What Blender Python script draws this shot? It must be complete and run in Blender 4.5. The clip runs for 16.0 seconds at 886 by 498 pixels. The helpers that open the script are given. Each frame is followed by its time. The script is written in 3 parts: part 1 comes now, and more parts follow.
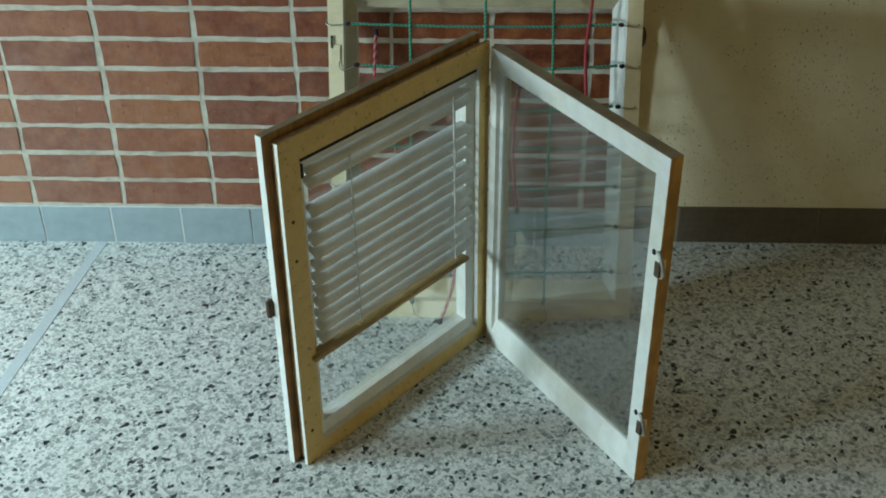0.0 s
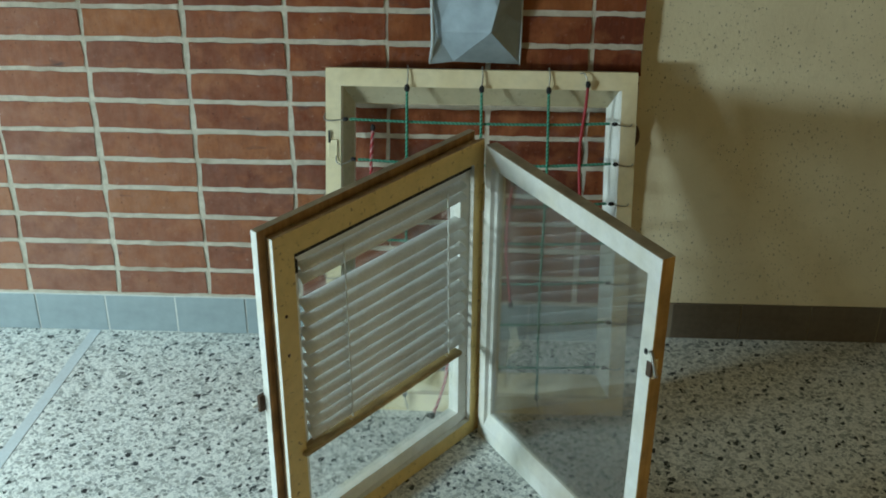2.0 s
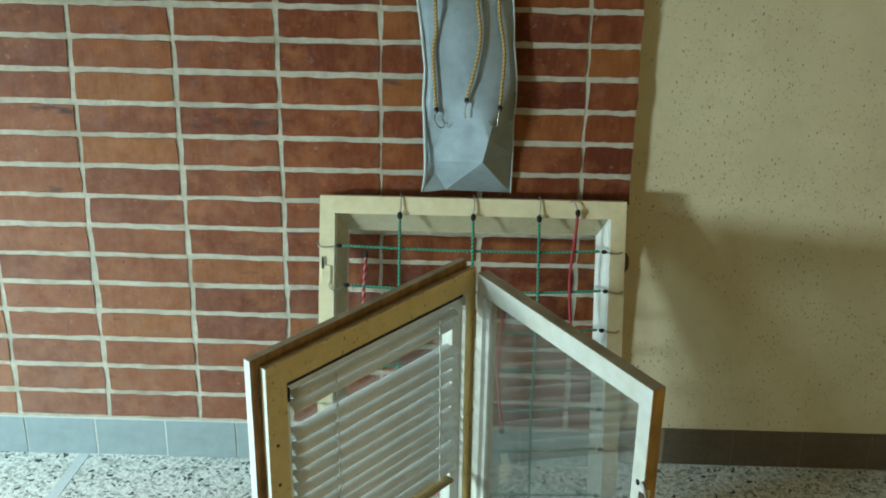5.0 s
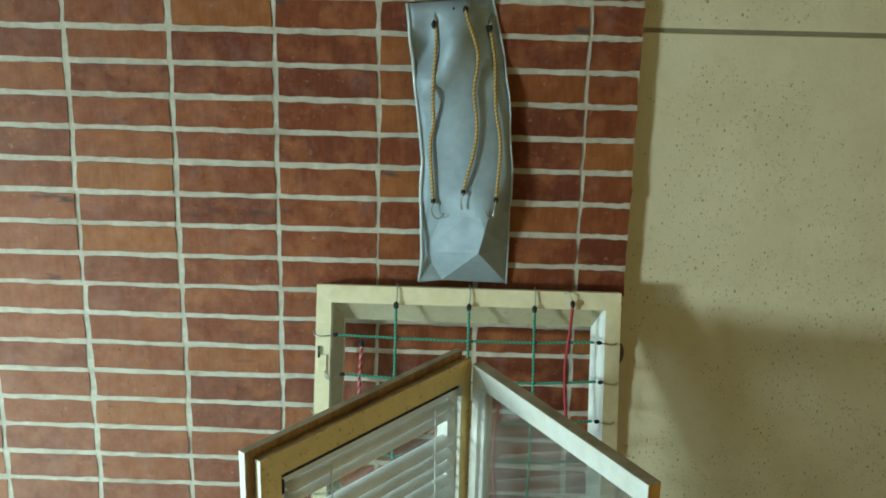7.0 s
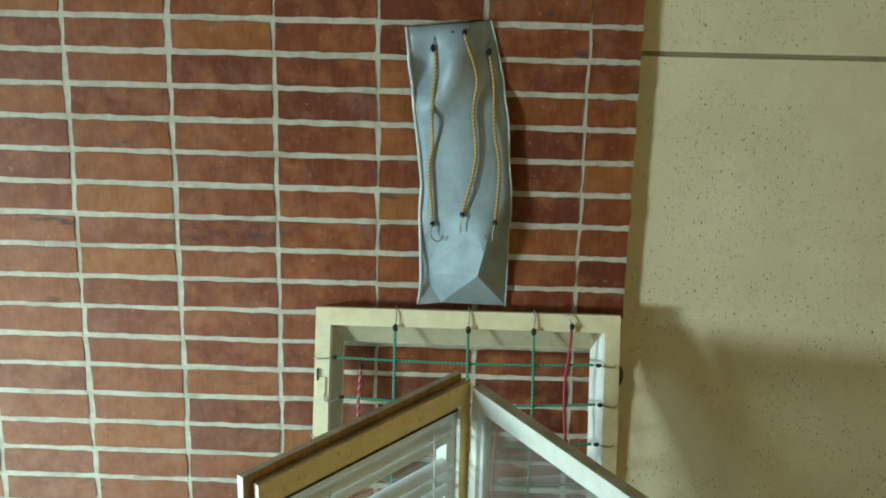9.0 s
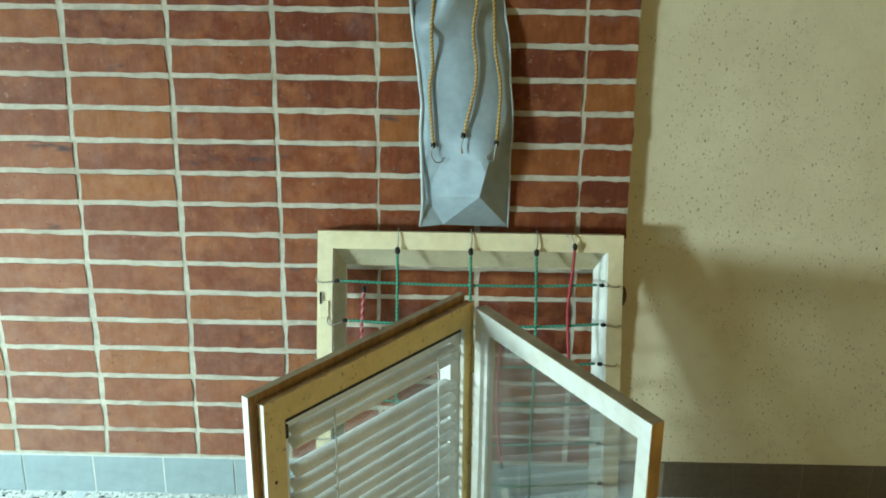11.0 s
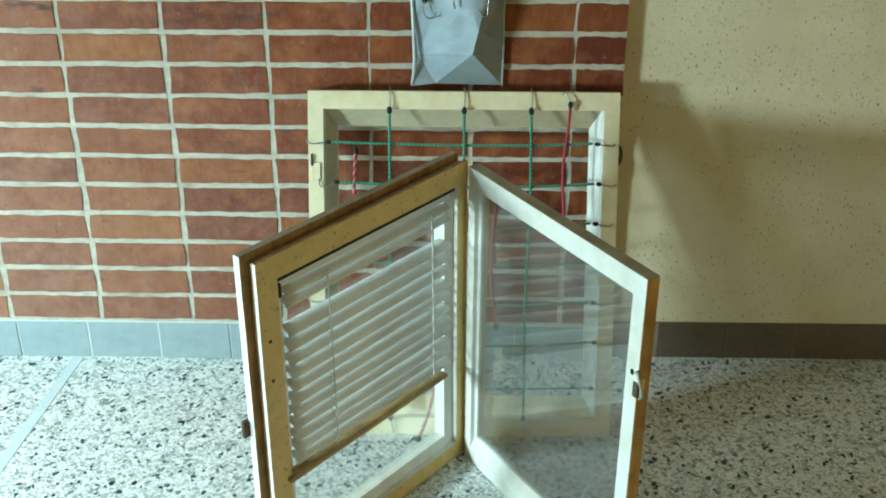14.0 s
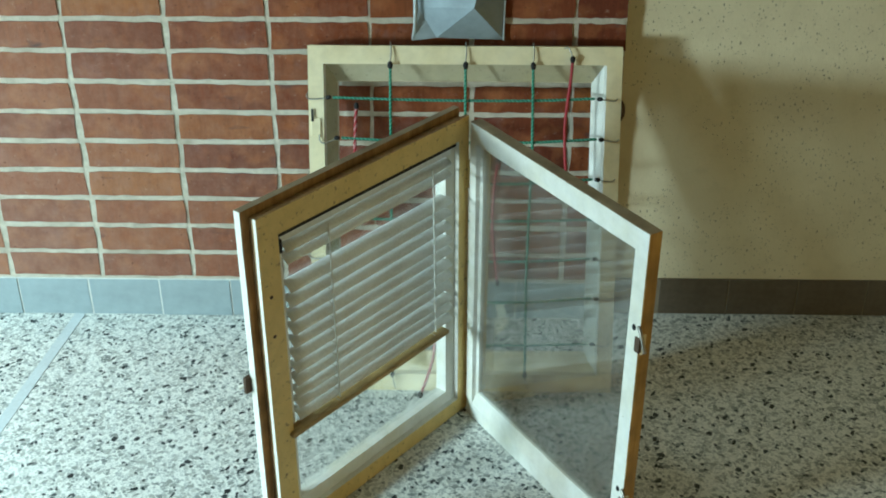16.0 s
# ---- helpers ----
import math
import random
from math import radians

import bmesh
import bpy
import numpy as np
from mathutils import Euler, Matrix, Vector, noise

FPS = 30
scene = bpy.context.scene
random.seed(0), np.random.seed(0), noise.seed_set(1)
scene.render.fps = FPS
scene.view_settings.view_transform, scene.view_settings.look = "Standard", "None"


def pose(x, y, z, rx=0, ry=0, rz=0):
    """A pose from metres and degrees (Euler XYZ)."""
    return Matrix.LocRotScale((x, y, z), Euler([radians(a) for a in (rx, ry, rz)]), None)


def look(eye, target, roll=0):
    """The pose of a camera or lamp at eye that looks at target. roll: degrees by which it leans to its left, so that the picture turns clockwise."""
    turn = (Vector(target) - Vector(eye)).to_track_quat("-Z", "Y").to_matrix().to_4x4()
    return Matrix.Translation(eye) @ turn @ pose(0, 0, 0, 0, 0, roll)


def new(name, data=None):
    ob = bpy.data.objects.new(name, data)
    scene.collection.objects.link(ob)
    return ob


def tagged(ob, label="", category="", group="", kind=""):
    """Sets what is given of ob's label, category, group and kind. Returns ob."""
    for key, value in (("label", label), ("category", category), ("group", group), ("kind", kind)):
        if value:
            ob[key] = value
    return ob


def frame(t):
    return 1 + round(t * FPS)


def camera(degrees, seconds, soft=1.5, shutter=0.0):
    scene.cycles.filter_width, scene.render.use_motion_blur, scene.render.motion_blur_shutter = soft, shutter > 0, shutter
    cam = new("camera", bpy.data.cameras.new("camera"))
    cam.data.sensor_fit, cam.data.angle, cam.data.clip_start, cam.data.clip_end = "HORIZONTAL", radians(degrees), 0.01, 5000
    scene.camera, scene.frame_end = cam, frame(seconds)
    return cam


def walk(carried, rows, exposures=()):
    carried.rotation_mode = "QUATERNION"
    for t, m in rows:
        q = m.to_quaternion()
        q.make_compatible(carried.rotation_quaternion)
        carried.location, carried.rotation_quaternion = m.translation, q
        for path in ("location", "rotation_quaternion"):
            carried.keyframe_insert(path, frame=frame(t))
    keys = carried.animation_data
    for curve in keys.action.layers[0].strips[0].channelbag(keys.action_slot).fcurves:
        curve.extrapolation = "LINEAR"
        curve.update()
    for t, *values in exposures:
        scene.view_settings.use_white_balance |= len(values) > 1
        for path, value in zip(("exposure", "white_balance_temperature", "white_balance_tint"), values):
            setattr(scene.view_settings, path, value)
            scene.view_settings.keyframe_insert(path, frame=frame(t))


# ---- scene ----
cam = camera(42.0, 16.0, soft=1.85)
PATH = [
    (0, (0.204, -2.769, 1.779), (0.137, -1.091, 0.694), -0.6),
    (0.5, (0.207, -2.767, 1.778), (0.139, -1.081, 0.705), -0.4),
    (1, (0.206, -2.77, 1.783), (0.143, -1.062, 0.744), -0.2),
    (1.5, (0.206, -2.768, 1.792), (0.144, -1.039, 0.788), 0.1),
    (2, (0.21, -2.767, 1.804), (0.147, -1.013, 0.845), 0.3),
    (2.5, (0.209, -2.769, 1.812), (0.147, -0.999, 0.883), 0.3),
    (3, (0.211, -2.769, 1.819), (0.15, -0.983, 0.921), 0.3),
    (3.5, (0.209, -2.769, 1.824), (0.149, -0.97, 0.952), 0.4),
    (4, (0.208, -2.771, 1.831), (0.151, -0.958, 0.989), 0.5),
    (6.5, (0.204, -2.786, 1.861), (0.159, -0.907, 1.177), 1.1),
    (7, (0.204, -2.789, 1.869), (0.158, -0.898, 1.22), 1.2),
    (7.5, (0.202, -2.79, 1.878), (0.158, -0.892, 1.25), 1.2),
    (8, (0.206, -2.789, 1.88), (0.16, -0.886, 1.269), 1.3),
    (10.5, (0.206, -2.786, 1.859), (0.157, -0.908, 1.174), 0.6),
    (11, (0.208, -2.78, 1.85), (0.159, -0.918, 1.12), 0.4),
    (11.5, (0.21, -2.773, 1.843), (0.161, -0.927, 1.074), 0.4),
    (12, (0.21, -2.766, 1.835), (0.163, -0.936, 1.03), 0.3),
    (12.5, (0.21, -2.764, 1.831), (0.167, -0.947, 0.995), 0.2),
    (13, (0.213, -2.758, 1.819), (0.169, -0.958, 0.95), 0.0),
    (13.5, (0.209, -2.759, 1.812), (0.171, -0.973, 0.913), 0.1),
    (14, (0.212, -2.756, 1.803), (0.174, -0.985, 0.875), -0.0),
    (14.5, (0.208, -2.759, 1.798), (0.173, -0.998, 0.851), 0.0),
    (15, (0.211, -2.756, 1.794), (0.174, -1.009, 0.821), -0.1),
    (15.5, (0.211, -2.753, 1.79), (0.172, -1.014, 0.803), -0.2),
    (16, (0.211, -2.751, 1.792), (0.172, -1.014, 0.802), -0.1),
]
walk(cam, [(t, look(eye, target, roll)) for t, eye, target, roll in PATH], exposures=[(0, -0.9, 6200, 9), (2.5, -0.80, 6350, 8), (4, -0.54, 6350, 6), (7, -0.27, 6350, 1), (8, -0.25, 6350, 1), (11, 0.0, 6300, 1), (12.5, 0.0, 6180, 1), (14.5, -0.09, 6150, 1), (16, -0.33, 6150, 3)])

# ---- world and light ----
world = bpy.data.worlds.new("sky")
scene.world = world
world.use_nodes = True
sky = world.node_tree.nodes.new("ShaderNodeTexSky")
sky.sky_type, sky.sun_disc = "NISHITA", False
sky.sun_elevation, sky.sun_rotation = radians(38), radians(250)
world.node_tree.links.new(sky.outputs[0], world.node_tree.nodes["Background"].inputs[0])
world.node_tree.nodes["Background"].inputs[1].default_value = 0.02


def area_lamp(name, m, width, height, watts, colour, spread=180):
    data = bpy.data.lights.new(name, "AREA")
    data.shape, data.size, data.size_y, data.energy, data.color = "RECTANGLE", width, height, watts, colour
    data.spread = radians(spread)
    lamp = new(name, data)
    lamp.matrix_world = m
    return lamp


# daylight through the side window, then two added fill lamps
area_lamp("daylight_side", look((-2.92, -2.50, 1.04), (0.0, -0.30, 0.60)), 0.46, 0.34, 56, (0.75, 0.95, 0.97), 120)
# cool fill with no known window, aimed at the left floor to brighten it
area_lamp("daylight_high", look((-2.92, -1.30, 1.90), (-1.30, -0.80, 0.0)), 0.60, 0.60, 33, (0.66, 0.94, 1.0), 74)
# warm fill from an invented side opening, lifting the shaded faces
area_lamp("daylight_hall", look((2.95, -3.1, 1.30), (0.2, -0.4, 0.6)), 1.8, 1.2, 20, (1.0, 0.71, 0.19))


# ---- materials ----
class Nodes:
    """Short hand for building one node material."""

    def __init__(self, name):
        self.material = bpy.data.materials.new(name)
        self.material.use_nodes = True
        self.tree = self.material.node_tree
        self.shader = self.tree.nodes["Principled BSDF"]
        self.coords = self.tree.nodes.new("ShaderNodeTexCoord").outputs["Object"]

    def link(self, a, b):
        self.tree.links.new(a, b)

    def node(self, kind, **values):
        n = self.tree.nodes.new("ShaderNode" + kind)
        for key, value in values.items():
            setattr(n, key, value)
        return n

    def stretch(self, scale, turn=(0, 0, 0)):
        n = self.node("Mapping")
        n.inputs["Scale"].default_value = scale
        n.inputs["Rotation"].default_value = turn
        self.link(self.coords, n.inputs["Vector"])
        return n.outputs[0]

    def noise(self, scale, detail=4.0, vector=None, rough=0.55):
        n = self.node("TexNoise")
        n.inputs["Scale"].default_value, n.inputs["Detail"].default_value, n.inputs["Roughness"].default_value = scale, detail, rough
        self.link(vector or self.coords, n.inputs["Vector"])
        return n.outputs["Fac"]

    def ramp(self, fac, *stops):
        n = self.node("ValToRGB")
        ramp = n.color_ramp
        while len(ramp.elements) < len(stops):
            ramp.elements.new(0.5)
        for element, (at, colour) in zip(ramp.elements, stops):
            element.position = at
            element.color = (*colour, 1) if isinstance(colour, tuple) else (colour, colour, colour, 1)
        self.link(fac, n.inputs[0])
        return n.outputs[0]

    def mix(self, fac, a, b, blend="MIX"):
        n = self.node("Mix", data_type="RGBA", blend_type=blend)
        for slot, value in ((0, fac), (6, a), (7, b)):
            if isinstance(value, (int, float)):
                n.inputs[slot].default_value = value if slot == 0 else (value, value, value, 1)
            elif isinstance(value, tuple):
                n.inputs[slot].default_value = (*value, 1)
            else:
                self.link(value, n.inputs[slot])
        return n.outputs[2]

    def math(self, how, a, b=0.0):
        n = self.node("Math", operation=how)
        for slot, value in ((0, a), (1, b)):
            if isinstance(value, (int, float)):
                n.inputs[slot].default_value = value
            else:
                self.link(value, n.inputs[slot])
        return n.outputs[0]

    def finish(self, colour, rough=0.5, bump=None, height=0.001, metal=0.0):
        for key, value in (("Base Color", colour), ("Roughness", rough), ("Metallic", metal)):
            if isinstance(value, tuple):
                self.shader.inputs[key].default_value = (*value, 1)
            elif isinstance(value, (int, float)):
                self.shader.inputs[key].default_value = value
            else:
                self.link(value, self.shader.inputs[key])
        if bump is not None:
            n = self.node("Bump")
            n.inputs["Distance"].default_value = height
            n.inputs["Strength"].default_value = 1.0
            self.link(bump, n.inputs["Height"])
            self.link(n.outputs[0], self.shader.inputs["Normal"])
        return self.material


def paint_material(name, colour, worn, wear=0.62, rough=0.42):
    """Old brushed oil paint with yellowing, chips and brush marks."""
    n = Nodes(name)
    tone = n.mix(n.ramp(n.noise(9, 5), (0.3, 0.0), (0.75, 1.0)), colour, tuple(c * k for c, k in zip(colour, (0.90, 0.86, 0.74))))
    chips = n.ramp(n.noise(70, 6, rough=0.7), (wear, 0.0), (wear + 0.03, 1.0))
    dirt = n.ramp(n.noise(34, 5, rough=0.65), (0.3, 0.88), (0.6, 1.0))
    tone = n.mix(1.0, tone, dirt, "MULTIPLY")
    return n.finish(n.mix(chips, tone, worn), rough, n.noise(140, 4, n.stretch((1, 1, 0.15))), 0.0004)


def wood_material(name, dark, light, along=(1, 1, 0.06), rough=0.6):
    n = Nodes(name)
    grain = n.noise(90, 6, n.stretch(along), 0.65)
    tone = n.mix(n.ramp(grain, (0.3, 0.0), (0.7, 1.0)), dark, light)
    blot = n.ramp(n.noise(14, 4), (0.35, 0.55), (0.7, 1.0))
    return n.finish(n.mix(1.0, tone, blot, "MULTIPLY"), rough, grain, 0.0015)


def plain_material(name, colour, rough, metal=0.0, grain=200, depth=0.15, height=0.0004):
    n = Nodes(name)
    shade = n.ramp(n.noise(grain, 4), (0.3, 1.0 - depth), (0.7, 1.0))
    large = n.ramp(n.noise(grain / 12, 3), (0.3, 1.0 - depth), (0.7, 1.0))
    return n.finish(n.mix(1.0, n.mix(1.0, shade, large, "MULTIPLY"), colour, "MULTIPLY"), rough, n.noise(grain, 4), height, metal)


def brick_material():
    n = Nodes("brick")
    info = n.node("ObjectInfo").outputs["Random"]
    tone = n.ramp(info, (0.0, (0.135, 0.031, 0.013)), (0.3, (0.180, 0.043, 0.015)), (0.7, (0.220, 0.060, 0.018)), (1.0, (0.285, 0.096, 0.024)))
    shifted = n.node("VectorMath", operation="ADD")
    spread = n.node("CombineXYZ")
    for slot, by in ((0, 31.0), (1, 17.0), (2, 53.0)):
        n.link(n.math("MULTIPLY", info, by), spread.inputs[slot])
    n.link(n.coords, shifted.inputs[0])
    n.link(spread.outputs[0], shifted.inputs[1])
    v = shifted.outputs[0]
    squash = n.node("Mapping")
    squash.inputs["Scale"].default_value = (1, 1, 0.18)
    n.link(v, squash.inputs["Vector"])
    streaks = n.noise(95, 5, squash.outputs[0], 0.7)
    blots = n.noise(16, 4, v)
    tone = n.mix(1.0, tone, n.ramp(streaks, (0.28, 0.70), (0.72, 1.14)), "MULTIPLY")
    tone = n.mix(n.ramp(blots, (0.48, 0.0), (0.75, 0.55)), tone, (0.40, 0.150, 0.055))
    bloom = n.ramp(n.noise(11, 5, v, 0.65), (0.56, 0.0), (0.76, 0.34))
    tone = n.mix(bloom, tone, (0.27, 0.165, 0.165))
    # paler towards the left and the floor, broken up by noise
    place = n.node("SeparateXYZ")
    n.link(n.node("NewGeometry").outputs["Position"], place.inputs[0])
    pale_low_left = n.math("SUBTRACT", n.math("MULTIPLY", place.outputs[0], -0.45), n.math("MULTIPLY", place.outputs[2], 0.22))
    pale_low_left = n.math("ADD", pale_low_left, n.math("ADD", n.math("MULTIPLY", n.noise(24, 6, v, 0.7), 0.9), 0.05))
    tone = n.mix(n.ramp(pale_low_left, (0.32, 0.0), (1.0, 0.52)), tone, (0.40, 0.225, 0.165))
    flat = n.node("Mapping")
    flat.inputs["Scale"].default_value = (0.45, 1, 1.3)
    n.link(v, flat.inputs["Vector"])
    scorch = n.ramp(n.noise(15, 3, flat.outputs[0]), (0.66, 0.0), (0.76, 0.85))
    tone = n.mix(scorch, tone, (0.050, 0.042, 0.050))
    chalk = n.ramp(n.noise(60, 6, v, 0.75), (0.61, 0.0), (0.74, 0.60))
    tone = n.mix(chalk, tone, (0.48, 0.34, 0.27))
    pits = n.ramp(n.noise(150, 2, v), (0.24, 0.25), (0.31, 1.0))
    tone = n.mix(1.0, tone, pits, "MULTIPLY")
    n.shader.inputs["Specular IOR Level"].default_value = 0.25
    return n.finish(tone, 0.74, n.mix(0.5, streaks, n.noise(300, 3, v)), 0.0022)


def mortar_material():
    n = Nodes("mortar")
    tone = n.mix(n.ramp(n.noise(40, 6, rough=0.7), (0.3, 0.0), (0.7, 1.0)), (0.50, 0.45, 0.355), (0.74, 0.67, 0.555))
    tone = n.mix(n.ramp(n.noise(8, 3), (0.52, 0.0), (0.75, 0.7)), tone, (0.34, 0.28, 0.20))
    return n.finish(tone, 0.9, n.noise(240, 6, rough=0.8), 0.005)


def plaster_material():
    n = Nodes("speckled_plaster")
    tone = n.mix(n.ramp(n.noise(5, 5), (0.3, 0.0), (0.72, 1.0)), (0.655, 0.572, 0.385), (0.745, 0.665, 0.465))
    tone = n.mix(n.ramp(n.noise(26, 5), (0.52, 0.0), (0.8, 0.35)), tone, (0.50, 0.44, 0.29))
    wobble = n.noise(240, 3)
    specks = None
    for scale, limit, gate in ((190, 0.20, 0.60), (105, 0.19, 0.70), (58, 0.13, 0.80)):
        cells = n.node("TexVoronoi")
        cells.inputs["Scale"].default_value = scale
        n.link(n.stretch((1, 1, 0.55)), cells.inputs["Vector"])
        near = n.math("LESS_THAN", n.math("ADD", cells.outputs["Distance"], n.math("MULTIPLY", wobble, 0.36)), limit + 0.175)
        split = n.node("SeparateColor")
        n.link(cells.outputs["Color"], split.inputs[0])
        some = n.math("MULTIPLY", near, n.math("MULTIPLY", n.math("GREATER_THAN", split.outputs[0], gate), n.math("ADD", n.math("MULTIPLY", split.outputs[1], 0.7), 0.3)))
        some = n.math("MULTIPLY", some, n.math("GREATER_THAN", n.noise(3.2, 4), 0.46))
        specks = some if specks is None else n.math("MAXIMUM", specks, some)
    tone = n.mix(n.math("MULTIPLY", specks, 0.80), tone, (0.10, 0.085, 0.06))
    rise = n.mix(specks, n.noise(120, 5, rough=0.65), 0.0)
    return n.finish(tone, 0.85, rise, 0.0011)


def terrazzo_material():
    """Polished terrazzo: pale cement with grey and black stone chips of three sizes."""
    n = Nodes("terrazzo")
    tone = n.mix(n.ramp(n.noise(6, 4), (0.3, 0.0), (0.7, 1.0)), (0.76, 0.75, 0.70), (0.83, 0.82, 0.77))
    tone = n.mix(1.0, tone, n.ramp(n.noise(420, 3), (0.35, 0.86), (0.65, 1.0)), "MULTIPLY")
    bend = n.node("TexNoise")
    bend.inputs["Scale"].default_value = 60
    n.link(n.coords, bend.inputs["Vector"])
    for scale, gate, shrink, dark, light, turn, squeeze in (
            (190, 0.50, 0.12, (0.48, 0.49, 0.47), (0.67, 0.66, 0.62), 0.3, 0.95),
            (138, 0.60, 0.12, (0.34, 0.355, 0.35), (0.60, 0.595, 0.56), 1.7, 0.90),
            (106, 0.70, 0.13, (0.25, 0.265, 0.255), (0.50, 0.495, 0.455), 0.8, 0.86),
            (82, 0.84, 0.14, (0.17, 0.185, 0.18), (0.42, 0.42, 0.385), 2.5, 0.88),
            (120, 0.960, 0.08, (0.010, 0.017, 0.020), (0.050, 0.066, 0.068), 1.2, 0.84),
            (80, 0.964, 0.10, (0.007, 0.012, 0.014), (0.032, 0.044, 0.047), 2.1, 0.82)):
        turned = n.stretch((1, 1, 0), (0, 0, turn))
        longer = n.node("VectorMath", operation="MULTIPLY")
        n.link(turned, longer.inputs[0])
        longer.inputs[1].default_value = (squeeze, 1, 1)
        move = n.node("VectorMath", operation="MULTIPLY_ADD")
        n.link(bend.outputs["Color"], move.inputs[0])
        move.inputs[1].default_value = (0.35 / scale,) * 3
        n.link(longer.outputs[0], move.inputs[2])
        cells = n.node("TexVoronoi", voronoi_dimensions="2D")
        rims = n.node("TexVoronoi", voronoi_dimensions="2D", feature="DISTANCE_TO_EDGE")
        for voronoi in (cells, rims):
            voronoi.inputs["Scale"].default_value = scale
            n.link(move.outputs[0], voronoi.inputs["Vector"])
        split = n.node("SeparateColor")
        n.link(cells.outputs["Color"], split.inputs[0])
        margin = n.math("ADD", n.math("MULTIPLY", split.outputs[1], shrink), 0.035)
        chip = n.math("GREATER_THAN", rims.outputs["Distance"], margin)
        chip = n.math("MULTIPLY", chip, n.math("GREATER_THAN", split.outputs[0], gate))
        tone = n.mix(chip, tone, n.mix(split.outputs[2], dark, light))
    rough = n.ramp(n.noise(14, 4), (0.3, 0.24), (0.7, 0.40))
    return n.finish(tone, rough, n.noise(60, 3), 0.0003)


def glass_material(name, dust, clear):
    n = Nodes(name)
    clear_pane = n.node("BsdfTransparent")
    clear_pane.inputs[0].default_value = (*clear, 1)
    gloss = n.node("BsdfGlossy")
    gloss.inputs["Roughness"].default_value = 0.02
    facing = n.node("LayerWeight").outputs["Facing"]
    sheen = n.math("ADD", n.math("MULTIPLY", n.math("POWER", facing, 4.0), 0.9), 0.12)
    glass = n.node("MixShader")
    n.link(sheen, glass.inputs[0])
    n.link(clear_pane.outputs[0], glass.inputs[1])
    n.link(gloss.outputs[0], glass.inputs[2])
    film = n.node("BsdfDiffuse")
    film.inputs[0].default_value = (0.55, 0.56, 0.55, 1)
    coat = n.node("MixShader")
    n.link(n.ramp(n.noise(11, 5), (0.3, dust * 0.6), (0.8, dust * 1.6)), coat.inputs[0])
    n.link(glass.outputs[0], coat.inputs[1])
    n.link(film.outputs[0], coat.inputs[2])
    n.link(coat.outputs[0], n.tree.nodes["Material Output"].inputs[0])
    return n.material


def sheet_material():
    n = Nodes("zinc_sheet")
    tone = n.mix(n.ramp(n.noise(22, 5), (0.3, 0.0), (0.7, 1.0)), (0.26, 0.315, 0.355), (0.35, 0.42, 0.47))
    tone = n.mix(n.ramp(n.noise(60, 6, rough=0.7), (0.66, 0.0), (0.74, 0.5)), tone, (0.24, 0.22, 0.18))
    return n.finish(tone, n.ramp(n.noise(40, 4), (0.3, 0.50), (0.7, 0.64)), n.noise(70, 4), 0.0006, 0.15)


BRICK, MORTAR, PLASTER, TERRAZZO = brick_material(), mortar_material(), plaster_material(), terrazzo_material()
CREAM = paint_material("cream_paint", (0.76, 0.55, 0.21), (0.30, 0.18, 0.07), 0.595)
WHITE = paint_material("white_paint", (0.82, 0.82, 0.79), (0.34, 0.26, 0.16), 0.67)
IVORY = paint_material("ivory_paint", (0.80, 0.70, 0.48), (0.40, 0.30, 0.18), 0.68)
BROWN = wood_material("stained_wood", (0.30, 0.165, 0.060), (0.54, 0.34, 0.15))
GREYED = wood_material("weathered_wood", (0.28, 0.21, 0.125), (0.50, 0.40, 0.26), (0.06, 0.06, 1))
HONEY = wood_material("bare_pine", (0.50, 0.27, 0.065), (0.66, 0.40, 0.12))
SLAT = plain_material("slat_enamel", (0.89, 0.91, 0.90), 0.30, grain=160, depth=0.12)
RAILWOOD = wood_material("blind_rail_wood", (0.36, 0.22, 0.075), (0.64, 0.46, 0.20), (0.1, 1, 1))
GLASS_CLEAR, GLASS_DUSTY = glass_material("window_glass", 0.015, (0.975, 0.985, 0.98)), glass_material("dusty_window_glass", 0.07, (0.80, 0.81, 0.79))
STEEL = plain_material("dull_steel", (0.42, 0.40, 0.36), 0.38, 0.9)
IRON = plain_material("rusty_iron", (0.12, 0.075, 0.05), 0.65, 0.5)
BLACK = plain_material("dark_binding_and_gap", (0.014, 0.013, 0.014), 0.85)
GREEN, GREEN_PALE = plain_material("green_cord", (0.010, 0.17, 0.105), 0.6), plain_material("pale_green_cord", (0.10, 0.37, 0.26), 0.6)
RED, RED_PALE = plain_material("red_cord", (0.36, 0.012, 0.022), 0.55), plain_material("pale_red_cord", (0.52, 0.22, 0.22), 0.6)
YELLOW, YELLOW_PALE = plain_material("ochre_cord", (0.40, 0.22, 0.05), 0.65), plain_material("pale_ochre_cord", (0.62, 0.45, 0.18), 0.65)
STRING = plain_material("white_string", (0.74, 0.74, 0.70), 0.7)
ZINC = sheet_material()
HEM = plain_material("bright_zinc_hem", (0.62, 0.70, 0.73), 0.35, 0.2)
TILE_GREY = plain_material("grey_glazed_tile", (0.36, 0.43, 0.45), 0.33, grain=25, depth=0.16)
TILE_BROWN = plain_material("brown_glazed_tile", (0.150, 0.118, 0.085), 0.36, grain=60, depth=0.25)
GROUT_BROWN = plain_material("brown_grout", (0.26, 0.21, 0.15), 0.9, grain=300)
GROUT = plain_material("grout", (0.70, 0.70, 0.65), 0.9, grain=300)
STRIP = plain_material("floor_joint", (0.60, 0.635, 0.645), 0.4, grain=120, depth=0.12)
